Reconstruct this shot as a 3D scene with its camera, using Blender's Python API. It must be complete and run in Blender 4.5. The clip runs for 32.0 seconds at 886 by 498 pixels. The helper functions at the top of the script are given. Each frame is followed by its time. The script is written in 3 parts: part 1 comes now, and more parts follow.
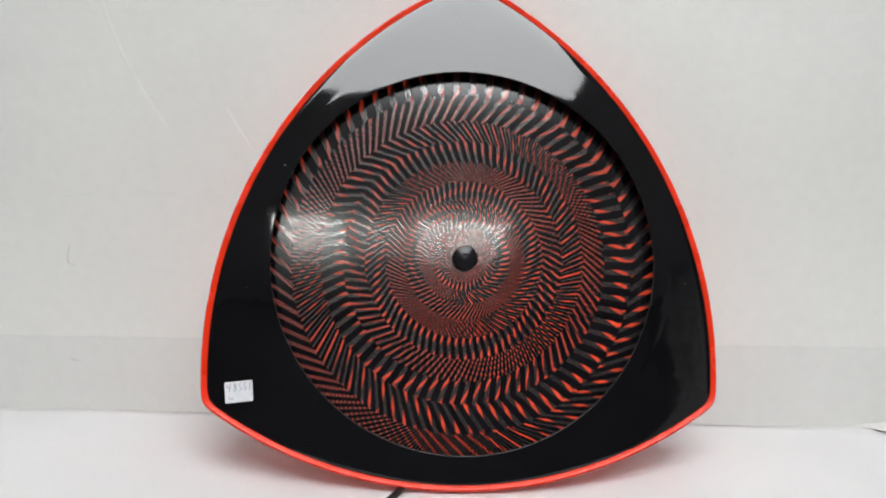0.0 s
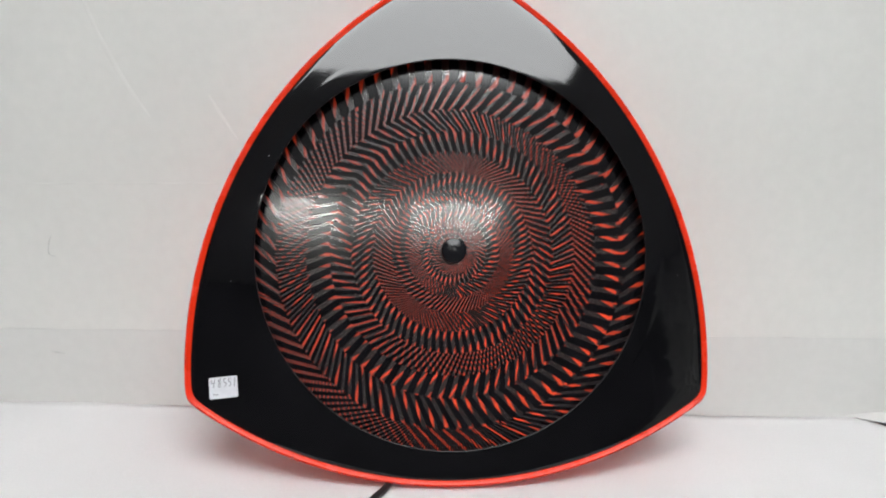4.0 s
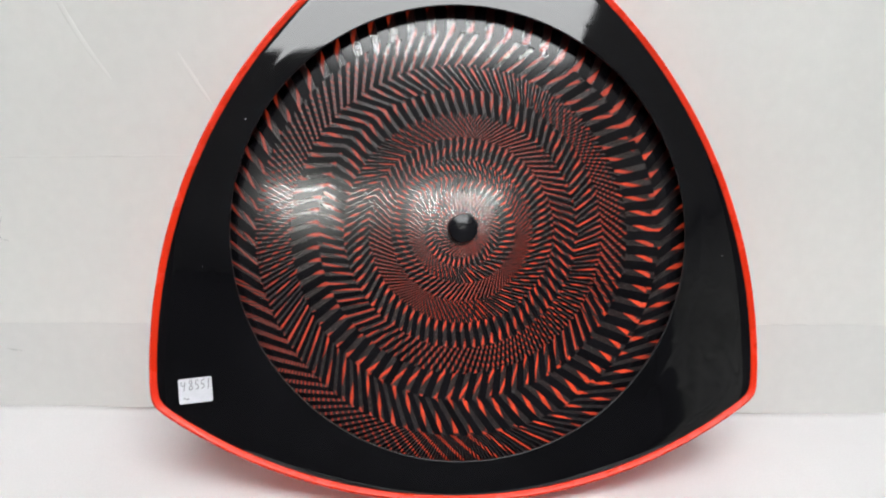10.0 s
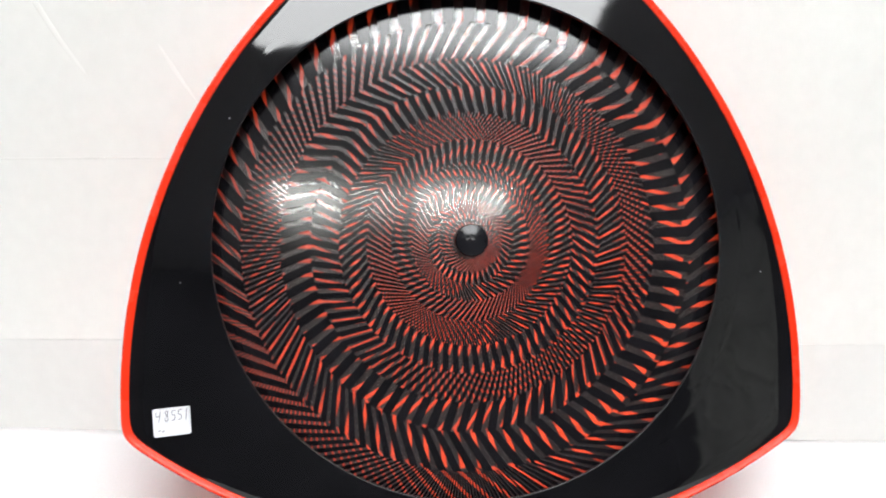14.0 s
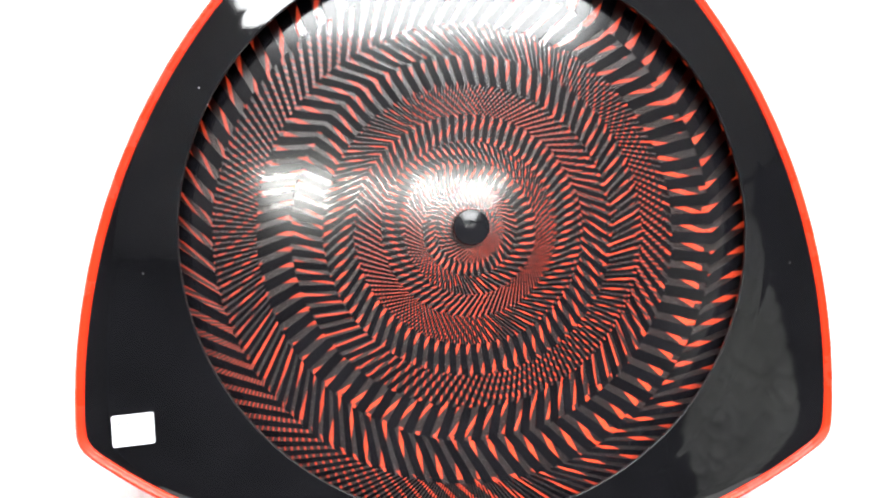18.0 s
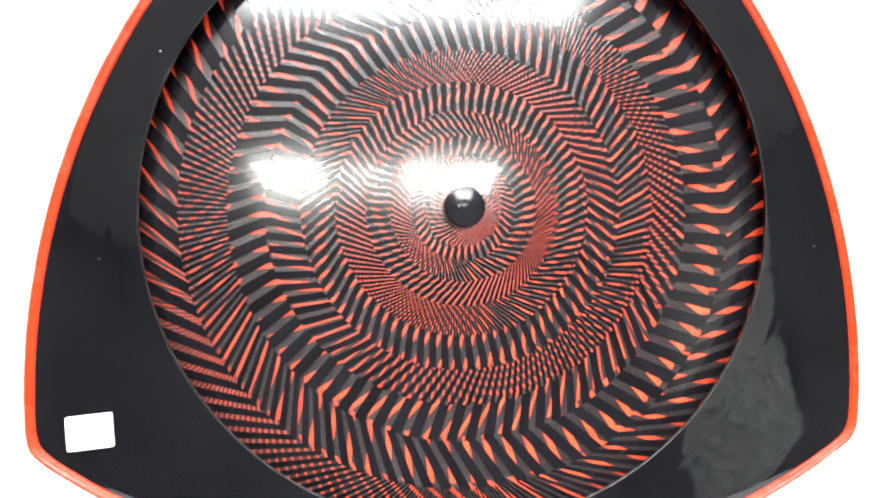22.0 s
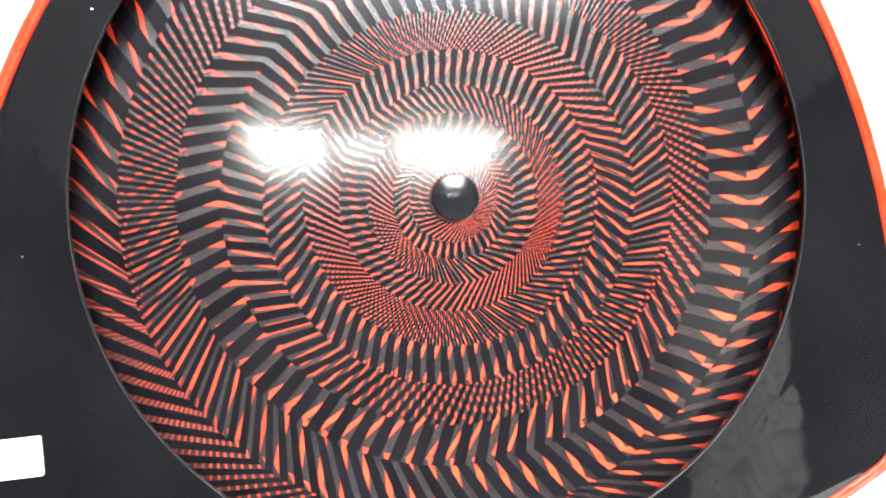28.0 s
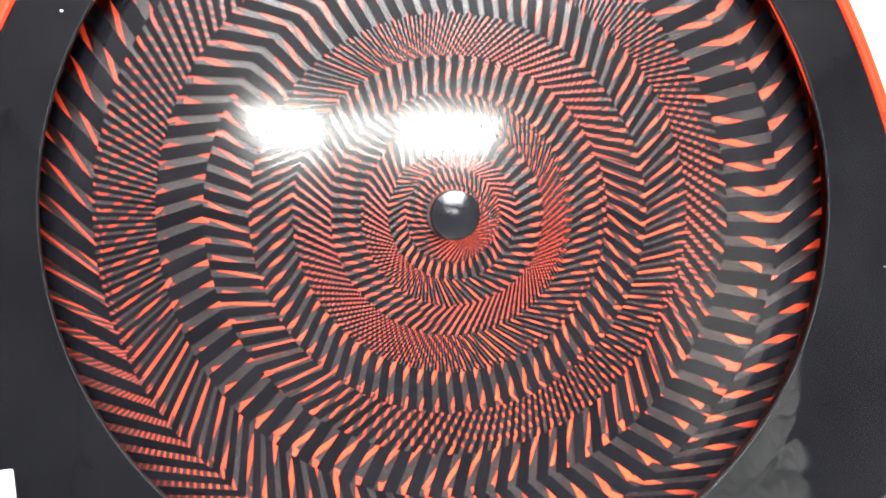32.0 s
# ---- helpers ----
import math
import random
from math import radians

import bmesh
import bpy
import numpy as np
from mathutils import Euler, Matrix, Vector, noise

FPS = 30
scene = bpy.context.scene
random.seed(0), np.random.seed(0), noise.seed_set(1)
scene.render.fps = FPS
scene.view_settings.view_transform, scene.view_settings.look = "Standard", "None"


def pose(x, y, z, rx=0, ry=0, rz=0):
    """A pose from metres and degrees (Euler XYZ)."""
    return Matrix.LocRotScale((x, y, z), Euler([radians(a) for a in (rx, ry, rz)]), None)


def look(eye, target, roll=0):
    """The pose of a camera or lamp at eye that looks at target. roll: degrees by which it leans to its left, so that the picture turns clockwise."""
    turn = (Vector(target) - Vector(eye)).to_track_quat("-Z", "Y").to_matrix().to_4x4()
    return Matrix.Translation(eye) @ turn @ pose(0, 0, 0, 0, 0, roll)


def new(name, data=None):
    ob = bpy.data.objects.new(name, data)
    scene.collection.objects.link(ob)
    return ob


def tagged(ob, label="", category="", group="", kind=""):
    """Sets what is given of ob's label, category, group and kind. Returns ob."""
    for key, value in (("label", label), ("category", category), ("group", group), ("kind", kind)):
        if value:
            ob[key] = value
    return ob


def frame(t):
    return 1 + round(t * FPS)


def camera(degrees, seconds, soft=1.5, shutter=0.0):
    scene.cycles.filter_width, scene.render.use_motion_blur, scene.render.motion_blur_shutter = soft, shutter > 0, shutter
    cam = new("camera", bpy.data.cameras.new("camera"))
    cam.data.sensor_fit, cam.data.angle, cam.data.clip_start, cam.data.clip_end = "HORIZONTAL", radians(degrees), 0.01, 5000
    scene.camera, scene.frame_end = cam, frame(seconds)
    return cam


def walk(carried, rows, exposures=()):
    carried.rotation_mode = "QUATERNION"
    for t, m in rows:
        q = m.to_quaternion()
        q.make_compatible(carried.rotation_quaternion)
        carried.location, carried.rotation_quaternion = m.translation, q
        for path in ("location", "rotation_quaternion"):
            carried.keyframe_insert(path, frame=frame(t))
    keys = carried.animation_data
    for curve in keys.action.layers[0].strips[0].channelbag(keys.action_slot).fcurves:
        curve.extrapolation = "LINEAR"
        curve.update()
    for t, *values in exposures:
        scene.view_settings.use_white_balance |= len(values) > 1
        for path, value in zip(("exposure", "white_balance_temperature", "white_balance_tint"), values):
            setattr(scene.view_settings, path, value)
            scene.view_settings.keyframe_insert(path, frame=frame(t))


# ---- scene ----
# ---- camera and its walk ----
cam = camera(69.22, 32.0, soft=2.0)
PATH = [
    (0, (-0.0645, -0.5599, 0.2914), (-0.0263, -0.0676, 0.2125), 1.88),
    (0.5, (-0.0627, -0.5626, 0.2950), (-0.0258, -0.0708, 0.2135), 1.95),
    (1, (-0.0619, -0.5707, 0.2986), (-0.0208, -0.0794, 0.2159), 1.83),
    (1.5, (-0.0615, -0.5702, 0.3002), (-0.0198, -0.0790, 0.2170), 1.94),
    (2, (-0.0582, -0.5696, 0.3017), (-0.0178, -0.0783, 0.2181), 1.84),
    (2.5, (-0.0563, -0.5625, 0.3022), (-0.0158, -0.0713, 0.2179), 1.86),
    (3, (-0.0555, -0.5564, 0.3020), (-0.0153, -0.0656, 0.2155), 1.82),
    (3.5, (-0.0576, -0.5526, 0.3016), (-0.0156, -0.0628, 0.2111), 1.95),
    (5.5, (-0.0591, -0.5304, 0.2907), (-0.0146, -0.0421, 0.1924), 1.74),
    (6, (-0.0608, -0.5275, 0.2854), (-0.0152, -0.0394, 0.1872), 1.66),
    (6.5, (-0.0599, -0.5234, 0.2818), (-0.0150, -0.0351, 0.1842), 1.45),
    (7, (-0.0600, -0.5188, 0.2799), (-0.0145, -0.0306, 0.1820), 1.47),
    (7.5, (-0.0592, -0.5111, 0.2793), (-0.0141, -0.0228, 0.1815), 1.44),
    (8, (-0.0577, -0.5045, 0.2800), (-0.0147, -0.0162, 0.1817), 1.54),
    (8.5, (-0.0589, -0.4967, 0.2803), (-0.0149, -0.0085, 0.1817), 1.64),
    (9, (-0.0575, -0.4860, 0.2808), (-0.0152, 0.0017, 0.1787), 1.62),
    (9.5, (-0.0571, -0.4804, 0.2784), (-0.0154, 0.0074, 0.1768), 1.41),
    (10, (-0.0569, -0.4709, 0.2783), (-0.0142, 0.0163, 0.1746), 1.39),
    (10.5, (-0.0564, -0.4666, 0.2785), (-0.0152, 0.0205, 0.1737), 1.39),
    (11, (-0.0554, -0.4594, 0.2786), (-0.0129, 0.0275, 0.1729), 1.52),
    (11.5, (-0.0530, -0.4521, 0.2790), (-0.0120, 0.0344, 0.1708), 1.44),
    (12, (-0.0534, -0.4431, 0.2794), (-0.0124, 0.0425, 0.1674), 1.42),
    (12.5, (-0.0525, -0.4366, 0.2789), (-0.0115, 0.0486, 0.1652), 1.40),
    (13, (-0.0512, -0.4290, 0.2775), (-0.0116, 0.0566, 0.1653), 1.38),
    (13.5, (-0.0495, -0.4237, 0.2782), (-0.0133, 0.0635, 0.1722), 1.39),
    (14, (-0.0525, -0.4199, 0.2788), (-0.0148, 0.0674, 0.1736), 1.48),
    (14.5, (-0.0513, -0.4155, 0.2782), (-0.0141, 0.0719, 0.1731), 1.50),
    (16.5, (-0.0493, -0.3946, 0.2723), (-0.0098, 0.0931, 0.1696), 1.60),
    (17, (-0.0488, -0.3910, 0.2668), (-0.0089, 0.0976, 0.1681), 1.63),
    (17.5, (-0.0505, -0.3798, 0.2680), (-0.0098, 0.1063, 0.1586), 1.80),
    (18, (-0.0520, -0.3759, 0.2675), (-0.0076, 0.1093, 0.1552), 1.88),
    (18.5, (-0.0493, -0.3680, 0.2658), (-0.0044, 0.1167, 0.1517), 1.79),
    (19, (-0.0458, -0.3657, 0.2630), (-0.0015, 0.1194, 0.1504), 1.61),
    (19.5, (-0.0456, -0.3604, 0.2632), (0.0021, 0.1233, 0.1458), 1.72),
    (20, (-0.0436, -0.3565, 0.2599), (0.0011, 0.1277, 0.1435), 1.67),
    (20.5, (-0.0459, -0.3538, 0.2599), (0.0008, 0.1297, 0.1411), 1.98),
    (21, (-0.0452, -0.3494, 0.2589), (0.0019, 0.1338, 0.1393), 2.01),
    (21.5, (-0.0445, -0.3438, 0.2571), (0.0027, 0.1392, 0.1367), 1.87),
    (22, (-0.0462, -0.3412, 0.2562), (0.0019, 0.1414, 0.1349), 1.89),
    (22.5, (-0.0453, -0.3373, 0.2562), (0.0008, 0.1451, 0.1329), 2.05),
    (23, (-0.0443, -0.3313, 0.2535), (0.0011, 0.1513, 0.1308), 2.04),
    (23.5, (-0.0449, -0.3271, 0.2531), (0.0026, 0.1547, 0.1284), 2.07),
    (24, (-0.0438, -0.3206, 0.2519), (0.0034, 0.1608, 0.1254), 2.05),
    (24.5, (-0.0427, -0.3147, 0.2509), (0.0041, 0.1662, 0.1221), 1.99),
    (25, (-0.0401, -0.3077, 0.2488), (0.0054, 0.1733, 0.1201), 1.89),
    (25.5, (-0.0398, -0.3048, 0.2506), (0.0067, 0.1751, 0.1183), 1.95),
    (26, (-0.0354, -0.3001, 0.2492), (0.0076, 0.1803, 0.1174), 1.71),
    (26.5, (-0.0364, -0.2974, 0.2523), (0.0104, 0.1811, 0.1150), 1.91),
    (28.5, (-0.0352, -0.2878, 0.2570), (0.0140, 0.1886, 0.1133), 2.37),
    (29, (-0.0360, -0.2850, 0.2587), (0.0140, 0.1909, 0.1134), 2.34),
    (29.5, (-0.0348, -0.2821, 0.2590), (0.0129, 0.1938, 0.1134), 2.30),
    (30, (-0.0341, -0.2818, 0.2610), (0.0130, 0.1945, 0.1162), 2.59),
    (30.5, (-0.0336, -0.2784, 0.2621), (0.0157, 0.1979, 0.1182), 2.58),
    (31, (-0.0330, -0.2757, 0.2627), (0.0140, 0.2009, 0.1191), 2.61),
    (31.5, (-0.0324, -0.2726, 0.2632), (0.0141, 0.2037, 0.1185), 2.56),
    (32, (-0.0331, -0.2664, 0.2678), (0.0161, 0.2056, 0.1104), 2.73),
]
walk(cam, [(t, look(eye, aim, roll)) for t, eye, aim, roll in PATH],
     exposures=[(0, -0.25), (6, -0.27), (9, -0.15), (11, -0.06), (13, 0.22), (14.5, 0.45), (17, 1.0), (20, 1.55), (23, 1.86), (26, 2.0),
                (29, 2.12), (32, 2.18)])

# ---- world and light ----
world = bpy.data.worlds.new("room_air")
world.use_nodes = True
world.node_tree.nodes["Background"].inputs["Color"].default_value = (0.9, 0.95, 1.0, 1)
world.node_tree.nodes["Background"].inputs["Strength"].default_value = 0.05
scene.world = world
FIXTURE_GLOW = 13.3      # strength of the ceiling diffusers
LAMP_GLOW = 0.95         # strength of the lit red windows of the lamp

TILT = 16.1746           # degrees by which the lamp leans back
BASE_Z = 0.1947          # height of the disc's centre over the table
WALL_Y, WALL_SLOPE = 0.0922, -0.0549


# ---- materials ----
def material(name, color, rough=0.5, metal=0.0, ior=1.5, vary=0.0, vary_scale=20.0, fine=0.0, fine_scale=300.0, bump=0.0,
             bump_scale=60.0, bump_distance=0.001, bump_detail=3.0, rough_vary=0.0, coat=0.0, spec=0.5, emit=None, emit_strength=0.0, random_tone=0.0):
    """A procedural surface: base colour with broad and fine variation, relief and uneven gloss."""
    mat = bpy.data.materials.new(name)
    mat.use_nodes = True
    nt = mat.node_tree
    bsdf = nt.nodes["Principled BSDF"]
    bsdf.inputs["Metallic"].default_value = metal
    bsdf.inputs["Roughness"].default_value = rough
    bsdf.inputs["IOR"].default_value = ior
    bsdf.inputs["Specular IOR Level"].default_value = spec
    bsdf.inputs["Coat Weight"].default_value = coat
    bsdf.inputs["Coat Roughness"].default_value = 0.04
    coord = nt.nodes.new("ShaderNodeTexCoord")

    def noise_node(scale, detail):
        n = nt.nodes.new("ShaderNodeTexNoise")
        n.inputs["Scale"].default_value, n.inputs["Detail"].default_value = scale, detail
        nt.links.new(coord.outputs["Object"], n.inputs["Vector"])
        return n

    def shade(source, amount, below):
        ramp = nt.nodes.new("ShaderNodeMapRange")
        ramp.inputs["From Min"].default_value, ramp.inputs["From Max"].default_value = 0.3, 0.7
        ramp.inputs["To Min"].default_value, ramp.inputs["To Max"].default_value = 1 - amount, 1 + amount * 0.6
        nt.links.new(source, ramp.inputs["Value"])
        mix = nt.nodes.new("ShaderNodeVectorMath")
        mix.operation = "SCALE"
        nt.links.new(below, mix.inputs[0])
        nt.links.new(ramp.outputs[0], mix.inputs["Scale"])
        return mix.outputs[0]

    rgb = nt.nodes.new("ShaderNodeRGB")
    rgb.outputs[0].default_value = (*color, 1)
    out = rgb.outputs[0]
    if vary:
        out = shade(noise_node(vary_scale, 4).outputs["Fac"], vary, out)
    if fine:
        out = shade(noise_node(fine_scale, 2).outputs["Fac"], fine, out)
    if random_tone:
        info = nt.nodes.new("ShaderNodeObjectInfo")
        out = shade(info.outputs["Random"], random_tone, out)
    nt.links.new(out, bsdf.inputs["Base Color"])
    if rough_vary:
        ramp = nt.nodes.new("ShaderNodeMapRange")
        ramp.inputs["From Min"].default_value, ramp.inputs["From Max"].default_value = 0.35, 0.7
        ramp.inputs["To Min"].default_value, ramp.inputs["To Max"].default_value = rough, rough + rough_vary
        nt.links.new(noise_node(35.0, 5).outputs["Fac"], ramp.inputs["Value"])
        nt.links.new(ramp.outputs[0], bsdf.inputs["Roughness"])
    if bump:
        node = nt.nodes.new("ShaderNodeBump")
        node.inputs["Strength"].default_value, node.inputs["Distance"].default_value = bump, bump_distance
        nt.links.new(noise_node(bump_scale, bump_detail).outputs["Fac"], node.inputs["Height"])
        nt.links.new(node.outputs["Normal"], bsdf.inputs["Normal"])
    if emit:
        bsdf.inputs["Emission Color"].default_value = (*emit, 1)
        bsdf.inputs["Emission Strength"].default_value = emit_strength
    return mat


def clear_pane(name, rough, ior, wave):
    """Clear plastic sheet: see-through, with a gloss that grows with the angle."""
    mat = bpy.data.materials.new(name)
    mat.use_nodes = True
    nt = mat.node_tree
    nt.nodes.remove(nt.nodes["Principled BSDF"])
    out = nt.nodes["Material Output"]
    clear, gloss, mix, fresnel = (nt.nodes.new("ShaderNode" + k) for k in ("BsdfTransparent", "BsdfGlossy", "MixShader", "Fresnel"))
    clear.inputs["Color"].default_value = (0.97, 0.96, 0.95, 1)
    gloss.inputs["Roughness"].default_value = rough
    fresnel.inputs["IOR"].default_value = ior
    coord, tex, bump = (nt.nodes.new("ShaderNode" + k) for k in ("TexCoord", "TexNoise", "Bump"))
    tex.inputs["Scale"].default_value, tex.inputs["Detail"].default_value = 9.0, 1.0
    bump.inputs["Strength"].default_value, bump.inputs["Distance"].default_value = 1.0, wave
    nt.links.new(coord.outputs["Object"], tex.inputs["Vector"])
    nt.links.new(tex.outputs["Fac"], bump.inputs["Height"])
    nt.links.new(bump.outputs["Normal"], gloss.inputs["Normal"])
    nt.links.new(fresnel.outputs[0], mix.inputs[0])
    # fine scuffs: a part of the gloss is spread wide
    haze, both = nt.nodes.new("ShaderNodeBsdfGlossy"), nt.nodes.new("ShaderNodeMixShader")
    haze.inputs["Roughness"].default_value, both.inputs[0].default_value = 0.22, 0.48
    nt.links.new(gloss.outputs[0], both.inputs[1])
    nt.links.new(haze.outputs[0], both.inputs[2])
    nt.links.new(both.outputs[0], mix.inputs[2])
    # pale diffuse veil, added to stand in for hazy reflection in the gaps
    veil, film = nt.nodes.new("ShaderNodeBsdfDiffuse"), nt.nodes.new("ShaderNodeMixShader")
    veil.inputs["Color"].default_value, film.inputs[0].default_value = (0.80, 0.77, 0.80, 1), 0.007
    nt.links.new(clear.outputs[0], film.inputs[1])
    nt.links.new(veil.outputs[0], film.inputs[2])
    nt.links.new(film.outputs[0], mix.inputs[1])
    nt.links.new(mix.outputs[0], out.inputs["Surface"])
    return mat


def glow(name, color, strength):
    mat = bpy.data.materials.new(name)
    mat.use_nodes = True
    bsdf = mat.node_tree.nodes["Principled BSDF"]
    bsdf.inputs["Base Color"].default_value = (0.8, 0.8, 0.8, 1)
    bsdf.inputs["Emission Color"].default_value = (*color, 1)
    bsdf.inputs["Emission Strength"].default_value = strength
    return mat


M_WALL = material("off_white_wall_board", (0.72, 0.715, 0.69), 0.6, vary=0.05, vary_scale=3.0, fine=0.02, fine_scale=90, bump=0.25,
                  bump_scale=14, bump_distance=0.004)
# wall board colour, darkened for the shade below its fold
M_WALL_SHADED = material("shaded_wall_board", (0.665, 0.66, 0.642), 0.6, vary=0.05, vary_scale=4.0, fine=0.02, fine_scale=90, bump=0.2, bump_scale=14,
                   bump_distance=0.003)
M_CLOTH = material("white_table_cloth", (0.71, 0.705, 0.708), 0.85, vary=0.04, vary_scale=6, fine=0.03, fine_scale=700, bump=0.3,
                   bump_scale=900, bump_distance=0.0004)
M_CEILING = material("ceiling_paint", (0.72, 0.72, 0.72), 0.9, vary=0.05, vary_scale=2)
# unseen room walls, made near black to keep reflections in the front dark
M_ROOM = material("unseen_dark_wall", (0.068, 0.066, 0.074), 0.8, vary=0.08, vary_scale=1.5)
M_FLOOR = material("grey_floor", (0.29, 0.285, 0.28), 0.6, vary=0.15, vary_scale=4)
M_TABLE = material("table_wood", (0.35, 0.24, 0.15), 0.5, vary=0.2, vary_scale=12)
M_RED = material("red_orange_plastic", (0.74, 0.030, 0.007), 0.22, vary=0.06, vary_scale=25, bump=0.15, bump_scale=120, bump_distance=0.0006,
                 rough_vary=0.12, spec=0.28, emit=(1.0, 0.04, 0.01), emit_strength=0.04)
M_SHELL = material("red_translucent_shell", (0.75, 0.05, 0.02), 0.35, vary=0.1, vary_scale=15, emit=(1.0, 0.08, 0.03), emit_strength=0.21)
M_BLACK = material("glossy_black_plastic", (0.005, 0.005, 0.006), 0.03, vary=0.3, vary_scale=30, bump=0.32, bump_scale=20, bump_distance=0.0004, bump_detail=1.2,
                   rough_vary=0.03, spec=0.50)
M_LIP = material("black_lip_plastic", (0.006, 0.006, 0.007), 0.28, spec=0.35, vary=0.2, vary_scale=40)
M_CAVITY = material("matt_black_box", (0.004, 0.004, 0.004), 0.9, spec=0.05, vary=0.2, vary_scale=40)
M_BAR = material("matt_black_print", (0.0063, 0.006, 0.0076), 0.11, vary=0.2, vary_scale=50, random_tone=0.2, spec=0.44)
M_DISC = material("dark_red_black_disc", (0.028, 0.026, 0.028), 0.35, ior=1.5, vary=0.2, vary_scale=25, emit=(1.0, 0.06, 0.03), emit_strength=0.002, bump=0.3, bump_scale=10,
                  bump_distance=0.0008)
M_WINDOW = material("lit_red_window", (0.10, 0.022, 0.020), 0.3, ior=1.5, emit=(1.0, 0.082, 0.023), emit_strength=LAMP_GLOW, random_tone=0.1)


def glow_falloff(mat, place, reach, low, high):
    """Lit plastic with glow painted brightest at place, dimming away; no bulb is built."""
    nt = mat.node_tree
    coord, dist, ramp = (nt.nodes.new("ShaderNode" + k) for k in ("TexCoord", "VectorMath", "MapRange"))
    dist.operation = "DISTANCE"
    dist.inputs[1].default_value = place
    ramp.interpolation_type = "SMOOTHSTEP"
    ramp.inputs["From Min"].default_value, ramp.inputs["From Max"].default_value = 0.03, reach
    ramp.inputs["To Min"].default_value, ramp.inputs["To Max"].default_value = high, low
    nt.links.new(coord.outputs["Object"], dist.inputs[0])
    nt.links.new(dist.outputs["Value"], ramp.inputs["Value"])
    # the glow is lowered towards the disc's rim, to paint in the shade there
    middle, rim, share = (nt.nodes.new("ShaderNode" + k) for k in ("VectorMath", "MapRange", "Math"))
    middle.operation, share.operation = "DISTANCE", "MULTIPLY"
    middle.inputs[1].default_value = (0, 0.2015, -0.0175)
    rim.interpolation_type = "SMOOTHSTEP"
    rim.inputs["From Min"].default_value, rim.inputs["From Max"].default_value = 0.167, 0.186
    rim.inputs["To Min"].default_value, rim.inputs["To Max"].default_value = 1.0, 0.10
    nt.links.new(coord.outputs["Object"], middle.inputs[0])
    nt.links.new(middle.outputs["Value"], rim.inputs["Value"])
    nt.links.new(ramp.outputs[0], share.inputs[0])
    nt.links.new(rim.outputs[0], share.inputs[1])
    # uneven plastic: the glow varies a little from spot to spot
    grain, spread, product = (nt.nodes.new("ShaderNode" + k) for k in ("TexNoise", "MapRange", "Math"))
    grain.inputs["Scale"].default_value, grain.inputs["Detail"].default_value = 90.0, 4.0
    spread.inputs["From Min"].default_value, spread.inputs["From Max"].default_value = 0.3, 0.7
    spread.inputs["To Min"].default_value, spread.inputs["To Max"].default_value = 0.6, 1.3
    product.operation = "MULTIPLY"
    nt.links.new(coord.outputs["Object"], grain.inputs["Vector"])
    nt.links.new(grain.outputs["Fac"], spread.inputs["Value"])
    nt.links.new(share.outputs[0], product.inputs[0])
    nt.links.new(spread.outputs[0], product.inputs[1])
    nt.links.new(product.outputs[0], nt.nodes["Principled BSDF"].inputs["Emission Strength"])


glow_falloff(M_WINDOW, (0.07, 0.12, -0.005), 0.30, 0.38 * LAMP_GLOW, 1.12 * LAMP_GLOW)
M_HUB = material("brown_tinted_plastic", (0.055, 0.025, 0.022), 0.35, vary=0.1, vary_scale=60)
for lit in (M_WINDOW, M_DISC, M_RED):
    lit.cycles.emission_sampling = "NONE"
M_PANE = clear_pane("clear_cover_sheet", 0.045, 1.52, 0.0003)
M_KNOB = material("black_knob_plastic", (0.008, 0.008, 0.010), 0.16, spec=0.30, vary=0.2, vary_scale=80, rough_vary=0.12)
M_PAPER = material("white_sticker_paper", (0.66, 0.66, 0.70), 0.7, vary=0.05, vary_scale=120, fine=0.04, fine_scale=900)
M_INK = material("grey_pen_ink", (0.13, 0.13, 0.15), 0.6, vary=0.3, vary_scale=900)
M_CORD = material("black_rubber_cord", (0.015, 0.015, 0.016), 0.4, vary=0.2, vary_scale=200)
M_MARK = material("grey_scuff", (0.57, 0.57, 0.55), 0.7, vary=0.3, vary_scale=400)
M_CREASE = material("wall_crease_paint", (0.735, 0.73, 0.705), 0.5, vary=0.04, vary_scale=30)
# the thin shadow of seam and ridge is put into a darker wall colour
M_SEAM = material("wall_seam_shadow_line", (0.70, 0.695, 0.67), 0.6, vary=0.1, vary_scale=40)
M_FRAME = material("white_metal_frame", (0.7, 0.7, 0.7), 0.4, vary=0.05, vary_scale=10)
M_SHEET = material("pale_plastic_sheet", (0.82, 0.83, 0.80), 0.16, vary=0.06, vary_scale=3, bump=0.3, bump_scale=40, bump_distance=0.002)
M_DIFFUSER = glow("ceiling_diffuser", (0.97, 0.99, 1.0), FIXTURE_GLOW)


def uneven_glow(mat, low, high, reach):
    """A diffuser whose strength goes from high at the far side to low at the near one, set to fade its reflections."""
    nt = mat.node_tree
    coord, split, ramp = (nt.nodes.new("ShaderNode" + k) for k in ("TexCoord", "SeparateXYZ", "MapRange"))
    ramp.interpolation_type = "SMOOTHSTEP"
    ramp.inputs["From Min"].default_value, ramp.inputs["From Max"].default_value = -reach, reach
    ramp.inputs["To Min"].default_value, ramp.inputs["To Max"].default_value = high, low
    nt.links.new(coord.outputs["Object"], split.inputs[0])
    nt.links.new(split.outputs["Y"], ramp.inputs["Value"])
    nt.links.new(ramp.outputs[0], nt.nodes["Principled BSDF"].inputs["Emission Strength"])


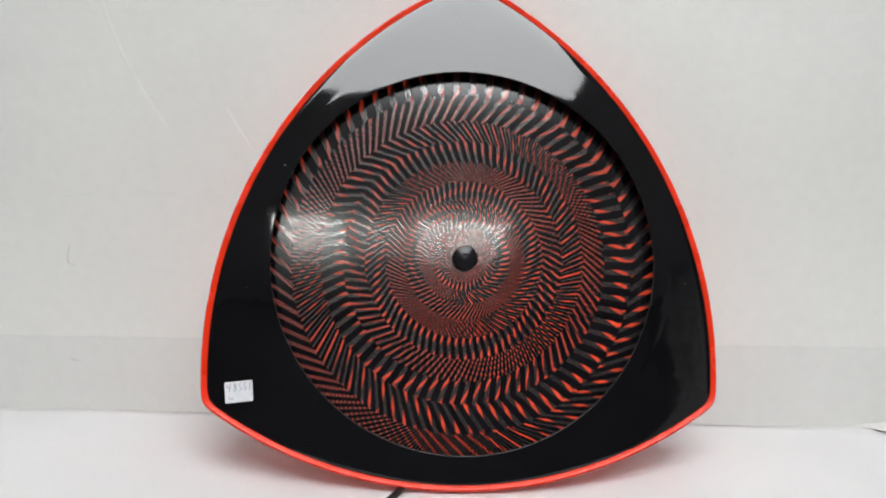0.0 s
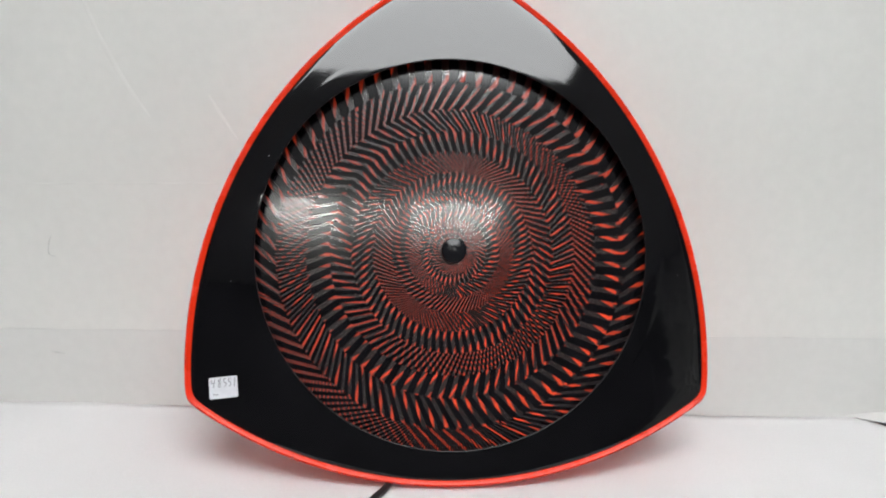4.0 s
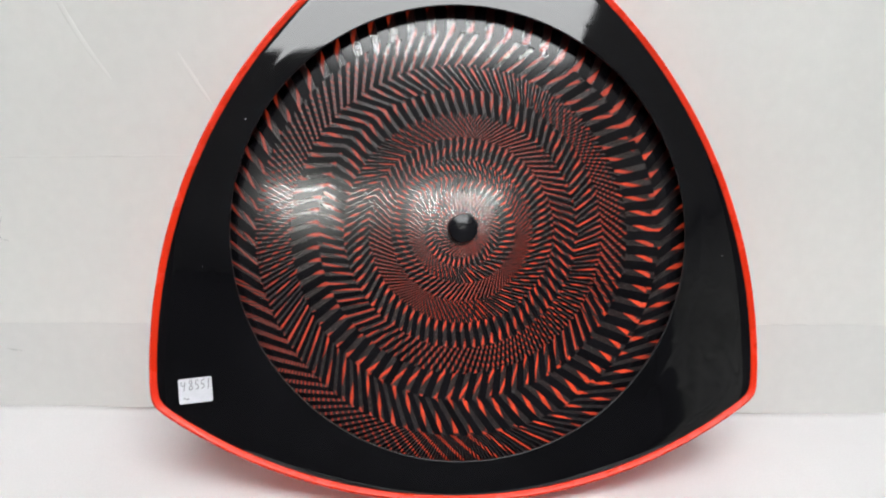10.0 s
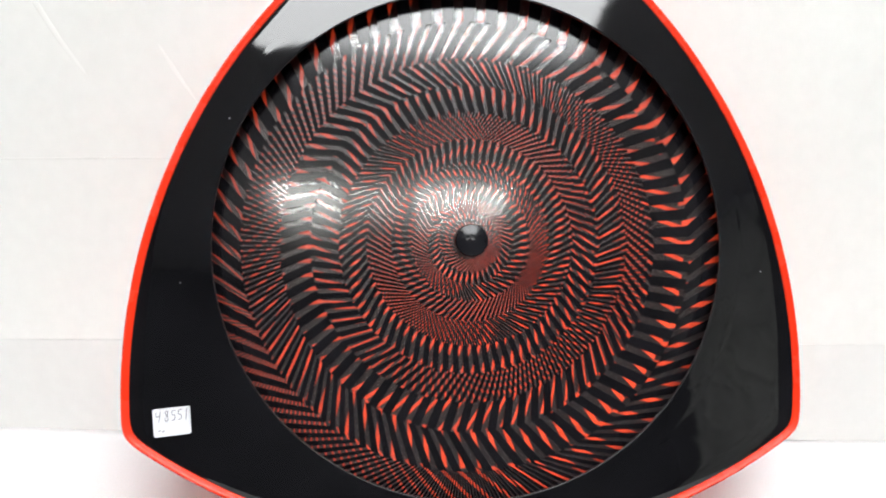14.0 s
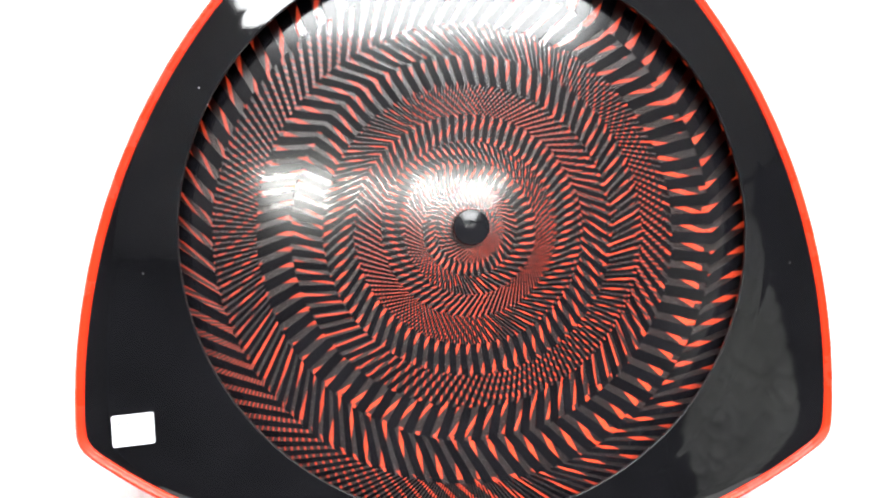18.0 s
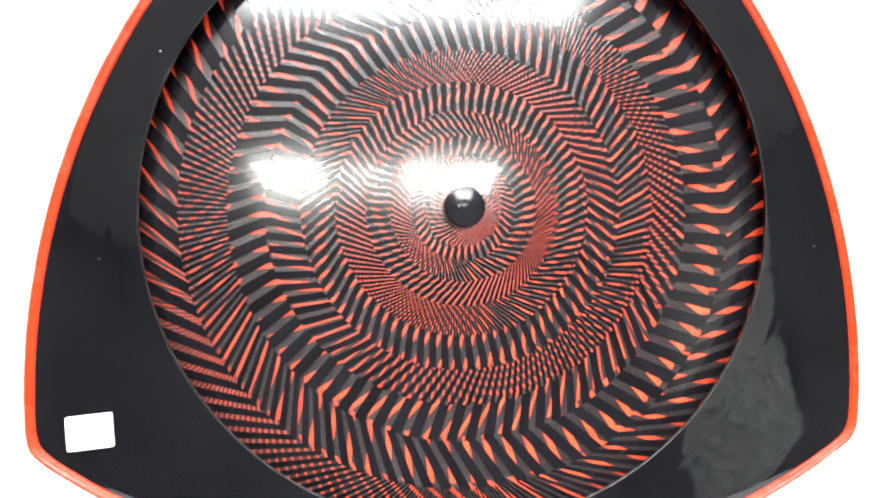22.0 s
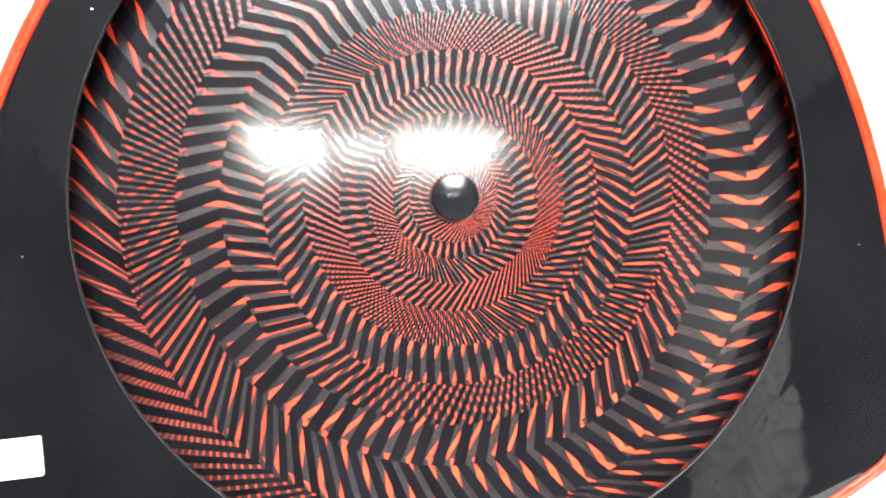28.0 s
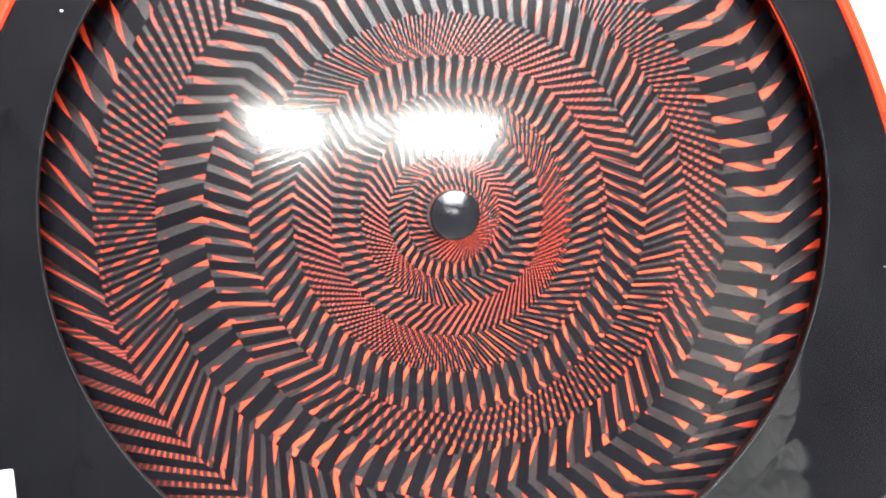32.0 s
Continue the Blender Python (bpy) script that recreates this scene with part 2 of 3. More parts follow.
uneven_glow(M_DIFFUSER, 1.15 * FIXTURE_GLOW, 0.88 * FIXTURE_GLOW, 0.5)
M_DIFFUSER_BRIGHT = glow("bright_ceiling_diffuser", (1.0, 0.99, 0.95), 1.6 * FIXTURE_GLOW)
M_DIFFUSER_MIDDLE = glow("dimmed_light_middle", (1.0, 0.99, 0.95), 0.4 * FIXTURE_GLOW)
uneven_glow(M_DIFFUSER_BRIGHT, 1.65 * FIXTURE_GLOW, 0.15 * FIXTURE_GLOW, 0.40)
uneven_glow(M_DIFFUSER_MIDDLE, 0.72 * FIXTURE_GLOW, 0.15 * FIXTURE_GLOW, 0.31)


# ---- building helpers ----
def finish(ob, smooth):
    if smooth:
        for p in ob.data.polygons:
            p.use_smooth = True
    return ob


def mesh_from(name, verts, faces, mat, smooth=False):
    me = bpy.data.meshes.new(name)
    me.from_pydata([tuple(v) for v in verts], [], faces)
    me.update()
    me.materials.append(mat)
    ob = new(name, me)
    return finish(ob, smooth)


def part(name, bm, mat, parent, label="", smooth=False, kind="", turn=True):
    me = bpy.data.meshes.new(name)
    if turn:
        bmesh.ops.recalc_face_normals(bm, faces=bm.faces)
    bm.to_mesh(me)
    bm.free()
    me.materials.append(mat)
    ob = new(name, me)
    if parent:
        ob.parent = parent
    if label or kind:
        tagged(ob, label, kind=kind)
    return finish(ob, smooth)


def box_bm(x0, x1, y0, y1, z0, z1, bevel=0.0):
    bm = bmesh.new()
    bmesh.ops.create_cube(bm, size=1)
    bmesh.ops.scale(bm, vec=(x1 - x0, y1 - y0, z1 - z0), verts=bm.verts)
    bmesh.ops.translate(bm, vec=((x0 + x1) / 2, (y0 + y1) / 2, (z0 + z1) / 2), verts=bm.verts)
    if bevel:
        bmesh.ops.bevel(bm, geom=list(bm.edges), offset=bevel, segments=2, affect="EDGES", profile=0.6)
    return bm


def loft(rings, closed_ring=True, cap_first=False, cap_last=False):
    """A skin over rings of equally many points."""
    bm = bmesh.new()
    rows = [[bm.verts.new(p) for p in ring] for ring in rings]
    n = len(rows[0])
    for a, b in zip(rows, rows[1:]):
        for i in range(n if closed_ring else n - 1):
            j = (i + 1) % n
            bm.faces.new((a[i], a[j], b[j], b[i]))
    if cap_first:
        bm.faces.new(rows[0])
    if cap_last:
        bm.faces.new(list(reversed(rows[-1])))
    return bm


def tube(points, radius, sides=8, flat=1.0):
    """A round cord through points, swept with rings square to its way."""
    pts = [Vector(p) for p in points]
    rings = []
    for i, p in enumerate(pts):
        d = (pts[min(i + 1, len(pts) - 1)] - pts[max(i - 1, 0)]).normalized()
        side = d.cross(Vector((0, 0, 1)))
        side = side.normalized() if side.length > 1e-6 else Vector((1, 0, 0))
        up = side.cross(d)
        rings.append([p + radius * (math.cos(a) * side + flat * math.sin(a) * up) for a in
                      (2 * math.pi * k / sides for k in range(sides))])
    return loft(rings, cap_first=True, cap_last=True)


def smooth_path(ctrl, steps=8):
    """Points along a Catmull-Rom curve through ctrl."""
    c = [Vector(p) for p in ctrl]
    c = [c[0] * 2 - c[1]] + c + [c[-1] * 2 - c[-2]]
    out = []
    for i in range(1, len(c) - 2):
        for k in range(steps):
            t = k / steps
            p0, p1, p2, p3 = c[i - 1:i + 3]
            out.append(0.5 * ((2 * p1) + (p2 - p0) * t + (2 * p0 - 5 * p1 + 4 * p2 - p3) * t * t + (3 * p1 - p0 - 3 * p2 + p3) * t ** 3))
    return out + [c[-2]]


# ---- the room ----
def wall_point(x, z, proud=0.0):
    return Vector((x, WALL_Y + WALL_SLOPE * x - proud, z))


def build_room():
    # backdrop wall behind the table, a thick board that is slightly turned
    bm = bmesh.new()
    levels = [-0.8, -0.4, -0.1] + [0.02 * k for k in range(32)] + [0.7 + 0.15 * k for k in range(8)]
    nx, nz = 60, len(levels) - 1
    front = [[None] * (nz + 1) for _ in range(nx + 1)]
    for i in range(nx + 1):
        for k in range(nz + 1):
            x, z = -2.2 + 4.4 * i / nx, levels[k]
            wave = 0.0022 * noise.noise((x * 2.3, z * 2.1, 4.0)) if abs(x) < 1.6 else 0.0
            wave -= 0.05 * max(0.0, 0.088 + 0.012 * x - max(z, 0.0))   # the board bends back below a level fold
            front[i][k] = bm.verts.new(wall_point(x, z, wave))
    for i in range(nx):
        for k in range(nz):
            bm.faces.new((front[i][k], front[i + 1][k], front[i + 1][k + 1], front[i][k + 1]))
    wall = part("wall_north", bm, M_WALL, None, smooth=True, turn=False)
    mod = wall.modifiers.new("thickness", "SOLIDIFY")
    mod.thickness, mod.offset = 0.08, -1
    tagged(wall, "off-white painted wall board with faint creases behind the table", "wall", kind="structure")

    # added strip along the board's foot: shade below the level fold, as greyer colour
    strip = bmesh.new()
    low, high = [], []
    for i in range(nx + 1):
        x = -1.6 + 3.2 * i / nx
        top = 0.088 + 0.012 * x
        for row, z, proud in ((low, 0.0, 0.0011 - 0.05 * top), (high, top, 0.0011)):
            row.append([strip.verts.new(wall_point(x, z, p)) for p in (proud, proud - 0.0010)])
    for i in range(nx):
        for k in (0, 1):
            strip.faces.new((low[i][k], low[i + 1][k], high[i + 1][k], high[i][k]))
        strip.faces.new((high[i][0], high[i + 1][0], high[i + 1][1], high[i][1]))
    tagged(part("trim", strip, M_WALL_SHADED, None), "added strip at the foot of the wall, greyed for shade below the fold", "trim", kind="structure")

    def plain(name, bounds, mat, label, cat):
        ob = part(name, box_bm(*bounds), mat, None)
        tagged(ob, label, cat, kind="structure")

    plain("wall_south", (-2.2, 2.2, -4.9, -4.8, -0.8, 1.75), M_ROOM, "unseen room wall, near black to keep reflections dark", "wall")
    plain("wall_west", (-2.3, -2.2, -4.8, 0.4, -0.8, 1.75), M_ROOM, "unseen side wall, near black to keep reflections dark", "wall")
    plain("wall_east", (2.2, 2.3, -4.8, 0.4, -0.8, 1.75), M_ROOM, "unseen side wall, near black to keep reflections dark", "wall")
    plain("floor", (-2.3, 2.3, -4.9, 0.4, -0.9, -0.8), M_FLOOR, "grey room floor", "floor")
    plain("ceiling", (-2.3, 2.3, -4.9, 0.4, 1.75, 1.85), M_CEILING, "white room ceiling", "ceiling")


def build_curtain():
    # pale crumpled plastic sheet hanging along the side wall, seen only as a streaky gleam in the black front
    nu, nv = 150, 220
    verts, faces = [], []
    for i in range(nu + 1):
        for k in range(nv + 1):
            y, z = -4.27 + 1.32 * i / nu, -0.78 + 2.46 * k / nv
            a = 1 - abs(noise.noise((y * 2.6 + 0.8 * z, z * 3.4 - 0.9 * y, 5.0))) * 2.2
            b = 1 - abs(noise.noise((y * 6.0 - z, z * 7.5 + 1.5 * y, 9.0))) * 2.2
            fold = 0.016 * max(0.0, a) ** 2 + 0.006 * max(0.0, b) ** 2 + 0.012 * math.sin(y * 14) + 0.035 * max(0.0, a) ** 14 + 0.02 * max(0.0, b) ** 12
            verts.append((2.15 - fold, y, z))
    for i in range(nu):
        for k in range(nv):
            a = i * (nv + 1) + k
            faces.append((a, a + 1, a + nv + 2, a + nv + 1))
    sheet = mesh_from("plastic_curtain", verts, faces, M_SHEET, True)
    mod = sheet.modifiers.new("thickness", "SOLIDIFY")
    mod.thickness, mod.offset = 0.002, 0
    rail = part("curtain_rail", tube([(2.14, -4.31, 1.70), (2.14, -3.62, 1.70), (2.14, -2.92, 1.70)], 0.014, 10), M_FRAME, sheet)
    for y in (-4.20, -3.62, -3.04):
        part("hanger", box_bm(2.134, 2.146, y - 0.006, y + 0.006, 1.66, 1.75, 0.001), M_FRAME, sheet)
    tagged(sheet, "pale crumpled plastic curtain hanging along the side wall", "curtain")


def ceiling_light(x0, x1, y0, y1, lit):
    root = new("ceiling_light")
    root.location = ((x0 + x1) / 2, (y0 + y1) / 2, 1.75)
    w, d = (x1 - x0) / 2, (y1 - y0) / 2
    tagged(root, "white ceiling light with a lit diffuser panel", "ceiling light", "ceiling lights")
    part("diffuser", box_bm(-w, w, -d, d, -0.03, -0.02), lit, root, "lit milky diffuser")
    bm = bmesh.new()
    for a, b, c, e in ((-w - 0.03, w + 0.03, -d - 0.03, -d), (-w - 0.03, w + 0.03, d, d + 0.03), (-w - 0.03, -w, -d, d), (w, w + 0.03, -d, d)):
        tmp = box_bm(a, b, c, e, -0.04, 0.0)
        me = bpy.data.meshes.new("piece")
        tmp.to_mesh(me)
        tmp.free()
        bm.from_mesh(me)
        bpy.data.meshes.remove(me)
    part("frame", bm, M_FRAME, root)


def build_table():
    table = new("table")
    tagged(table, "wooden table covered by a white cloth", "table")
    part("tabletop", box_bm(-1.0, 1.0, -0.33, 0.03, -0.045, -0.006, 0.004), M_TABLE, table)
    for x in (-0.94, 0.94):
        for y in (-0.28, -0.02):
            part("leg", box_bm(x - 0.03, x + 0.03, y - 0.03, y + 0.03, -0.8, -0.045, 0.004), M_TABLE, table)
    # cloth: a sheet with slight folds, that hangs over the front and butts against the wall
    nx, ny = 150, 60
    verts, faces = [], []
    for i in range(nx + 1):
        x = -1.04 + 2.08 * i / nx
        for j in range(ny + 1):
            f = j / ny
            edge = WALL_Y + WALL_SLOPE * x + 0.0044 - 0.002 * abs(noise.noise((x * 9, 0, 7)))
            if f < 0.15:
                y, z = -0.342, -0.25 + 0.25 * f / 0.15
            else:
                y = -0.342 + (edge + 0.342) * (f - 0.15) / 0.85
                z = 0.0 + 0.0016 * noise.noise((x * 5, y * 7, 1.0)) + 0.0008 * noise.noise((x * 16, y * 21, 2.0)) - 0.0014
                if f > 0.985:
                    z += 0.0022 + 0.0025 * noise.noise((x * 12, 3, 3)) + 0.006 * math.exp(-((x - 0.50) / 0.045) ** 2)
            if f < 0.15:
                y += 0.012 * math.sin(x * 30) * (1 - f / 0.15)
            verts.append((x, y, z))
    for i in range(nx):
        for j in range(ny):
            a = i * (ny + 1) + j
            faces.append((a, a + ny + 1, a + ny + 2, a + 1))
    cloth = mesh_from("tablecloth", verts, faces, M_CLOTH, True)
    mod = cloth.modifiers.new("thickness", "SOLIDIFY")
    mod.thickness, mod.offset = 0.0012, -1
    tagged(cloth, "white woven tablecloth lying slightly creased on the table", "tablecloth")


# ---- the lamp ----
# Lamp coordinates: x across, y up along the front, z out of the front; origin at the disc's centre.
FOOT = Vector((0, -0.2015, -0.006))
LAMP = Matrix.Translation((0, 0, BASE_Z)) @ Matrix.Rotation(radians(90 - TILT), 4, "X") @ Matrix.Translation(FOOT)
SHIFT = Matrix.Translation(-FOOT)
HOLE_R = 0.1716
SHEET_CUTS = (0.0, 0.03, 0.06, 0.09, 0.12, 0.15, 0.175)


def outline(phi, grow=0.0):
    """Distance from the centre to the outer edge of the three-sided front in the direction phi."""
    d = Vector((math.cos(phi), math.sin(phi)))
    total = 0.0
    for cx, cy, r in ((0.163, -0.0885, 0.388), (-0.1615, -0.0885, 0.388), (0.0, 0.178, 0.379)):
        b = d.x * cx + d.y * cy
        rho = b + math.sqrt(b * b - cx * cx - cy * cy + (r + grow) ** 2)
        total += rho ** -90
    return total ** (-1 / 90)


def edge_ring(grow, w, n=420, scale=1.0):
    out = []
    for i in range(n):
        phi = 2 * math.pi * i / n
        r = outline(phi, grow) * scale
        out.append((r * math.cos(phi), r * math.sin(phi), w))
    return out


def circle_ring(r, w, n=420):
    return [(r * math.cos(2 * math.pi * i / n), r * math.sin(2 * math.pi * i / n), w) for i in range(n)]


def lamp_part(name, bm, mat, parent, label="", smooth=False, kind=""):
    bm.transform(SHIFT)
    return part(name, bm, mat, parent, label, smooth, kind)


# The print, the same on both discs: rings of straight bars, each ring's bars on rays from a point of its own off the centre.
RING_EDGE = (0.1776, 0.156, 0.130, 0.110, 0.0905, 0.0718, 0.055, 0.0415, 0.0295, 0.0215, 0.0120)
COUNTS = (120, 120, 120, 120, 120, 120, 120, 72, 64, 60)
# for each ring: how far from the centre its rays meet, in which direction, and the angle of one clear gap, in degrees
MEET = ((0.1318, 268, 0.80), (0.0858, 182, 1.26), (0.0744, 50, 0.32), (0.0461, 316, 1.20), (0.0519, 106, 0.30), (0.0380, 260, 1.31),
        (0.0330, 358, 0.06), (0.0210, 235, 0.0), (0.0150, 100, 0.0), (0.0105, 331, 0.0))
FRONT_Z, BACK_Z = -0.0138, -0.0223   # depth of the two printed discs behind the black front
BACK_TURN = -60.0                    # how far the rear disc is turned against the front one, in degrees
BACK_R = 0.1845


def ring_bar(ring, k, turn, width, shift, outer):
    """Corners of one bar of a ring, as (radius, angle): a piece of a ray from a point off the disc's centre."""
    r0, r1 = RING_EDGE[ring + 1], RING_EDGE[ring] if ring else outer
    step = 2 * math.pi / COUNTS[ring]
    away, toward, first = MEET[ring]
    toward = radians(toward + turn)
    meet = Vector((math.cos(toward), math.sin(toward))) * away

    def corner(r, angle):
        d = Vector((math.cos(angle), math.sin(angle)))
        b = meet.dot(d)
        p = meet + d * (-b + math.sqrt(b * b - meet.length_squared + r * r))
        return r, math.atan2(p.y, p.x)

    mid = radians(first + turn) + (k + shift) * step
    half = width * step / 2
    return corner(r1, mid - half), corner(r1, mid + half), corner(r0, mid + half), corner(r0, mid - half)


def bar_into(bm, corners, w_top, w_bottom):
    cuts = 1
    top, low = [], []
    (ra, a0), (_, a1), (rb, b1), (_, b0) = corners
    # angles that run on without a jump at half a turn
    a1, b0, b1 = (a0 + (a - a0 + math.pi) % (2 * math.pi) - math.pi for a in (a1, b0, b1))
    for c in range(cuts + 1):
        f = c / cuts
        r, s, e = ra + (rb - ra) * f, a0 + (b0 - a0) * f, a1 + (b1 - a1) * f
        for lst, w in ((top, w_top), (low, w_bottom)):
            lst.append((bm.verts.new((r * math.cos(s), r * math.sin(s), w)), bm.verts.new((r * math.cos(e), r * math.sin(e), w))))
    for c in range(cuts):
        bm.faces.new((top[c][0], top[c][1], top[c + 1][1], top[c + 1][0]))
        bm.faces.new((top[c][0], top[c + 1][0], low[c + 1][0], low[c][0]))
        bm.faces.new((top[c][1], low[c][1], low[c + 1][1], top[c + 1][1]))
    bm.faces.new((top[0][0], low[0][0], low[0][1], top[0][1]))
    bm.faces.new((top[-1][0], top[-1][1], low[-1][1], low[-1][0]))


def build_pattern(parent, name, rest_name, mat, turn, width, shift, outer, w_top, w_bottom, label):
    """All bars of one disc: those of the four outer rings one by one, the finer rest joined."""
    joined = bmesh.new()
    for ring in range(len(COUNTS)):
        for k in range(COUNTS[ring]):
            corners = ring_bar(ring, k, turn, width, shift, outer)
            if ring < 4:
                bm = bmesh.new()
                bar_into(bm, corners, w_top, w_bottom)
                lamp_part(name, bm, mat, parent)
            else:
                bar_into(joined, corners, w_top, w_bottom)
    lamp_part(rest_name, joined, mat, parent, label, kind="stuff")


def stroke(points, width, w):
    """A pen stroke: a thin raised line through points."""
    return tube([(x, y, w) for x, y in points], width, 6, 0.35)


DIGITS = {
    "4": (((0.05, 1.0), (0.0, 0.55), (0.55, 0.6)), ((0.55, 1.0), (0.42, 0.5), (0.3, 0.0))),
    "8": (((0.5, 0.85), (0.3, 1.0), (0.1, 0.8), (0.4, 0.5), (0.45, 0.2), (0.2, 0.02), (0.05, 0.25), (0.3, 0.55), (0.5, 0.85)),),
    "5": (((0.55, 1.0), (0.15, 0.97), (0.12, 0.6), (0.4, 0.55), (0.42, 0.2), (0.05, 0.05)),),
    "1": (((0.35, 1.05), (0.2, -0.05)),),
}


def build_lamp():
    lamp = new("moire_lamp")
    lamp.matrix_world = LAMP
    tagged(lamp, "red and black three-sided moire lamp leaning against the wall", "lamp")
    # shell behind the front, drawn in towards the wall
    lamp_part("housing", loft([edge_ring(-0.0045, -0.003), edge_ring(-0.006, -0.012), edge_ring(-0.016, -0.026, scale=0.97),
                               edge_ring(-0.03, -0.038, scale=0.90), edge_ring(-0.04, -0.044, scale=0.84)], cap_last=True),
              M_SHELL, lamp, "red glowing plastic shell", True)
    # rolled red rim
    rings = []
    for k in range(24):
        a = 2 * math.pi * k / 24
        full = 1 - 0.20 * math.exp(-((a - 1.85) / 0.26) ** 2)      # shallow groove along the crown
        rings.append(edge_ring(-0.0024 + 0.0033 * full * math.cos(a), -0.0035 + 0.0055 * full * math.sin(a)))
    rings.append(rings[0])
    lamp_part("rim", loft(rings), M_RED, lamp, "shiny red-orange plastic rim", True)
    # black front with a raised roll round the opening
    prof = [(HOLE_R + 0.0175, 0.0), (HOLE_R + 0.0150, 0.00001), (HOLE_R + 0.0142, 0.00003), (HOLE_R + 0.0130, 0.00004), (HOLE_R + 0.0080, 0.00004),
            (HOLE_R + 0.0040, 0.00004), (HOLE_R + 0.0020, 0.00004), (HOLE_R + 0.0006, 0.00003)]
    inner = circle_ring(HOLE_R + 0.0200, 0.0)
    outer = edge_ring(-0.0050, -0.0004)
    rows = [outer]
    for f in (0.04, 0.12, 0.3, 0.5, 0.7, 0.85, 0.95):
        lift = -0.0004 * (1 - min(1.0, f / 0.12))
        rows.append([tuple(Vector(a) * (1 - f) + Vector(b) * f)[:2] + (lift,) for a, b in zip(outer, inner)])
    rows += [circle_ring(r, w) for r, w in prof]
    lamp_part("front_panel", loft(rows), M_BLACK, lamp, "glossy black plastic front", True)
    lip = [(HOLE_R + 0.0006, 0.00003), (HOLE_R + 0.0003, -0.00005), (HOLE_R + 0.0001, -0.0002), (HOLE_R, -0.0005), (HOLE_R, -0.0012),
           (HOLE_R + 0.0010, -0.0024)]
    lamp_part("opening_lip", loft([circle_ring(r, w) for r, w in lip]), M_LIP, lamp, "black inner lip of the opening", True)
    wall = [(HOLE_R + 0.0010, -0.0024), (0.186, -0.0035), (0.190, -0.010), (0.190, -0.0245)]
    lamp_part("light_box_wall", loft([circle_ring(r, w) for r, w in wall]), M_CAVITY, lamp, "matt black inner wall of the light box", True)
    # standing disc behind, with its lit windows
    rear = lamp_part("backing_disc", loft([circle_ring(0.1895, BACK_Z - 0.0004, 120), circle_ring(0.1895, BACK_Z - 0.008, 120)], cap_first=True,
                                          cap_last=True), M_DISC, lamp, "dark glossy disc with lit red windows")
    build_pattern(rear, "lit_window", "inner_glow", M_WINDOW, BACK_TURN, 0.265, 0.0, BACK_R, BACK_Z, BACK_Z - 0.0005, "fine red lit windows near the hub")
    # turning clear disc in front, with black bars printed on its face
    rings = [circle_ring(max(r, 0.0004), FRONT_Z + 0.0006, 160) for r in SHEET_CUTS]
    rings += [circle_ring(RING_EDGE[0] + 0.0005, FRONT_Z - 0.0006, 160)]
    rings += [circle_ring(max(r, 0.0004), FRONT_Z - 0.0006, 160) for r in reversed(SHEET_CUTS)]
    cover = lamp_part("clear_disc", loft(rings, cap_first=True, cap_last=True), M_PANE, lamp, "clear glossy plastic disc with black bars", False)
    cover.visible_shadow = False
    build_pattern(cover, "bar", "inner_print", M_BAR, 0.0, 0.60, 0.5, RING_EDGE[0], FRONT_Z + 0.0008, FRONT_Z + 0.00055, "fine black printed bars near the hub")
    # hub and knob
    lamp_part("hub_plate", loft([circle_ring(r, w, 60) for r, w in ((0.0005, FRONT_Z + 0.0012), (0.0112, FRONT_Z + 0.0012), (0.0118, FRONT_Z + 0.0006))],
                                cap_first=True), M_HUB, cover, "brown tinted plain hub", False)
    cap = radians(24)
    prof = [(0.0104 * math.sin(cap * k / 8) / math.sin(cap), -0.0018 + 0.0256 * (math.cos(cap * k / 8) - 1)) for k in range(9)]
    prof += [(0.0104 + 0.0008 * math.sin(radians(15 * k)), -0.0040 - 0.0020 * (1 - math.cos(radians(15 * k)))) for k in range(1, 7)] + [(0.0112, -0.0142)]
    rings = [circle_ring(max(r, 0.0002), w, 48) for r, w in prof]
    lamp_part("knob", loft(rings, cap_first=True, cap_last=True), M_KNOB, lamp, "round glossy black knob", True)
    # sticker with its handwritten number
    bm = bmesh.new()
    c = [Vector((-0.2047, -0.1105, 0)), Vector((-0.1818, -0.1081, 0)), Vector((-0.1801, -0.1256, 0)), Vector((-0.2030, -0.1279, 0))]
    ex, ey = (c[1] - c[0]), (c[0] - c[3])
    pts = []
    for fx, fy, a0 in ((0.95, 0.94, 0), (0.05, 0.94, 90), (0.05, 0.06, 180), (0.95, 0.06, 270)):
        for s in range(5):
            a = radians(a0 + 22.5 * s)
            pts.append(c[3] + ex * (fx + 0.05 * math.cos(a)) + ey * (fy + 0.06 * math.sin(a)))
    rings = [[tuple(p + Vector((0, 0, w))) for p in pts] for w in (0.0, 0.0009)]
    sticker = lamp_part("sticker", loft(rings, cap_last=True), M_PAPER, lamp, "small white paper sticker with pencilled number")
    pen = 0.09
    for ch, step in zip("48551", (0.22, 0.19, 0.17, 0.17, 0.1)):
        for line in DIGITS[ch]:
            p = [c[3] + ex * (pen + 0.30 * x * 0.75) + ey * (0.52 + 0.38 * y) for x, y in line]
            lamp_part("pen_stroke", stroke([(q.x, q.y) for q in smooth_path(p, 4)], 0.00026, 0.00095), M_INK, sticker)
        pen += step
    for x0, x1, y in ((0.13, 0.19, 0.2), (0.22, 0.30, 0.17)):
        p = [c[3] + ex * x0 + ey * y, c[3] + ex * x1 + ey * (y + 0.03)]
        lamp_part("pen_stroke", stroke([(q.x, q.y) for q in p], 0.00035, 0.00095), M_INK, sticker)
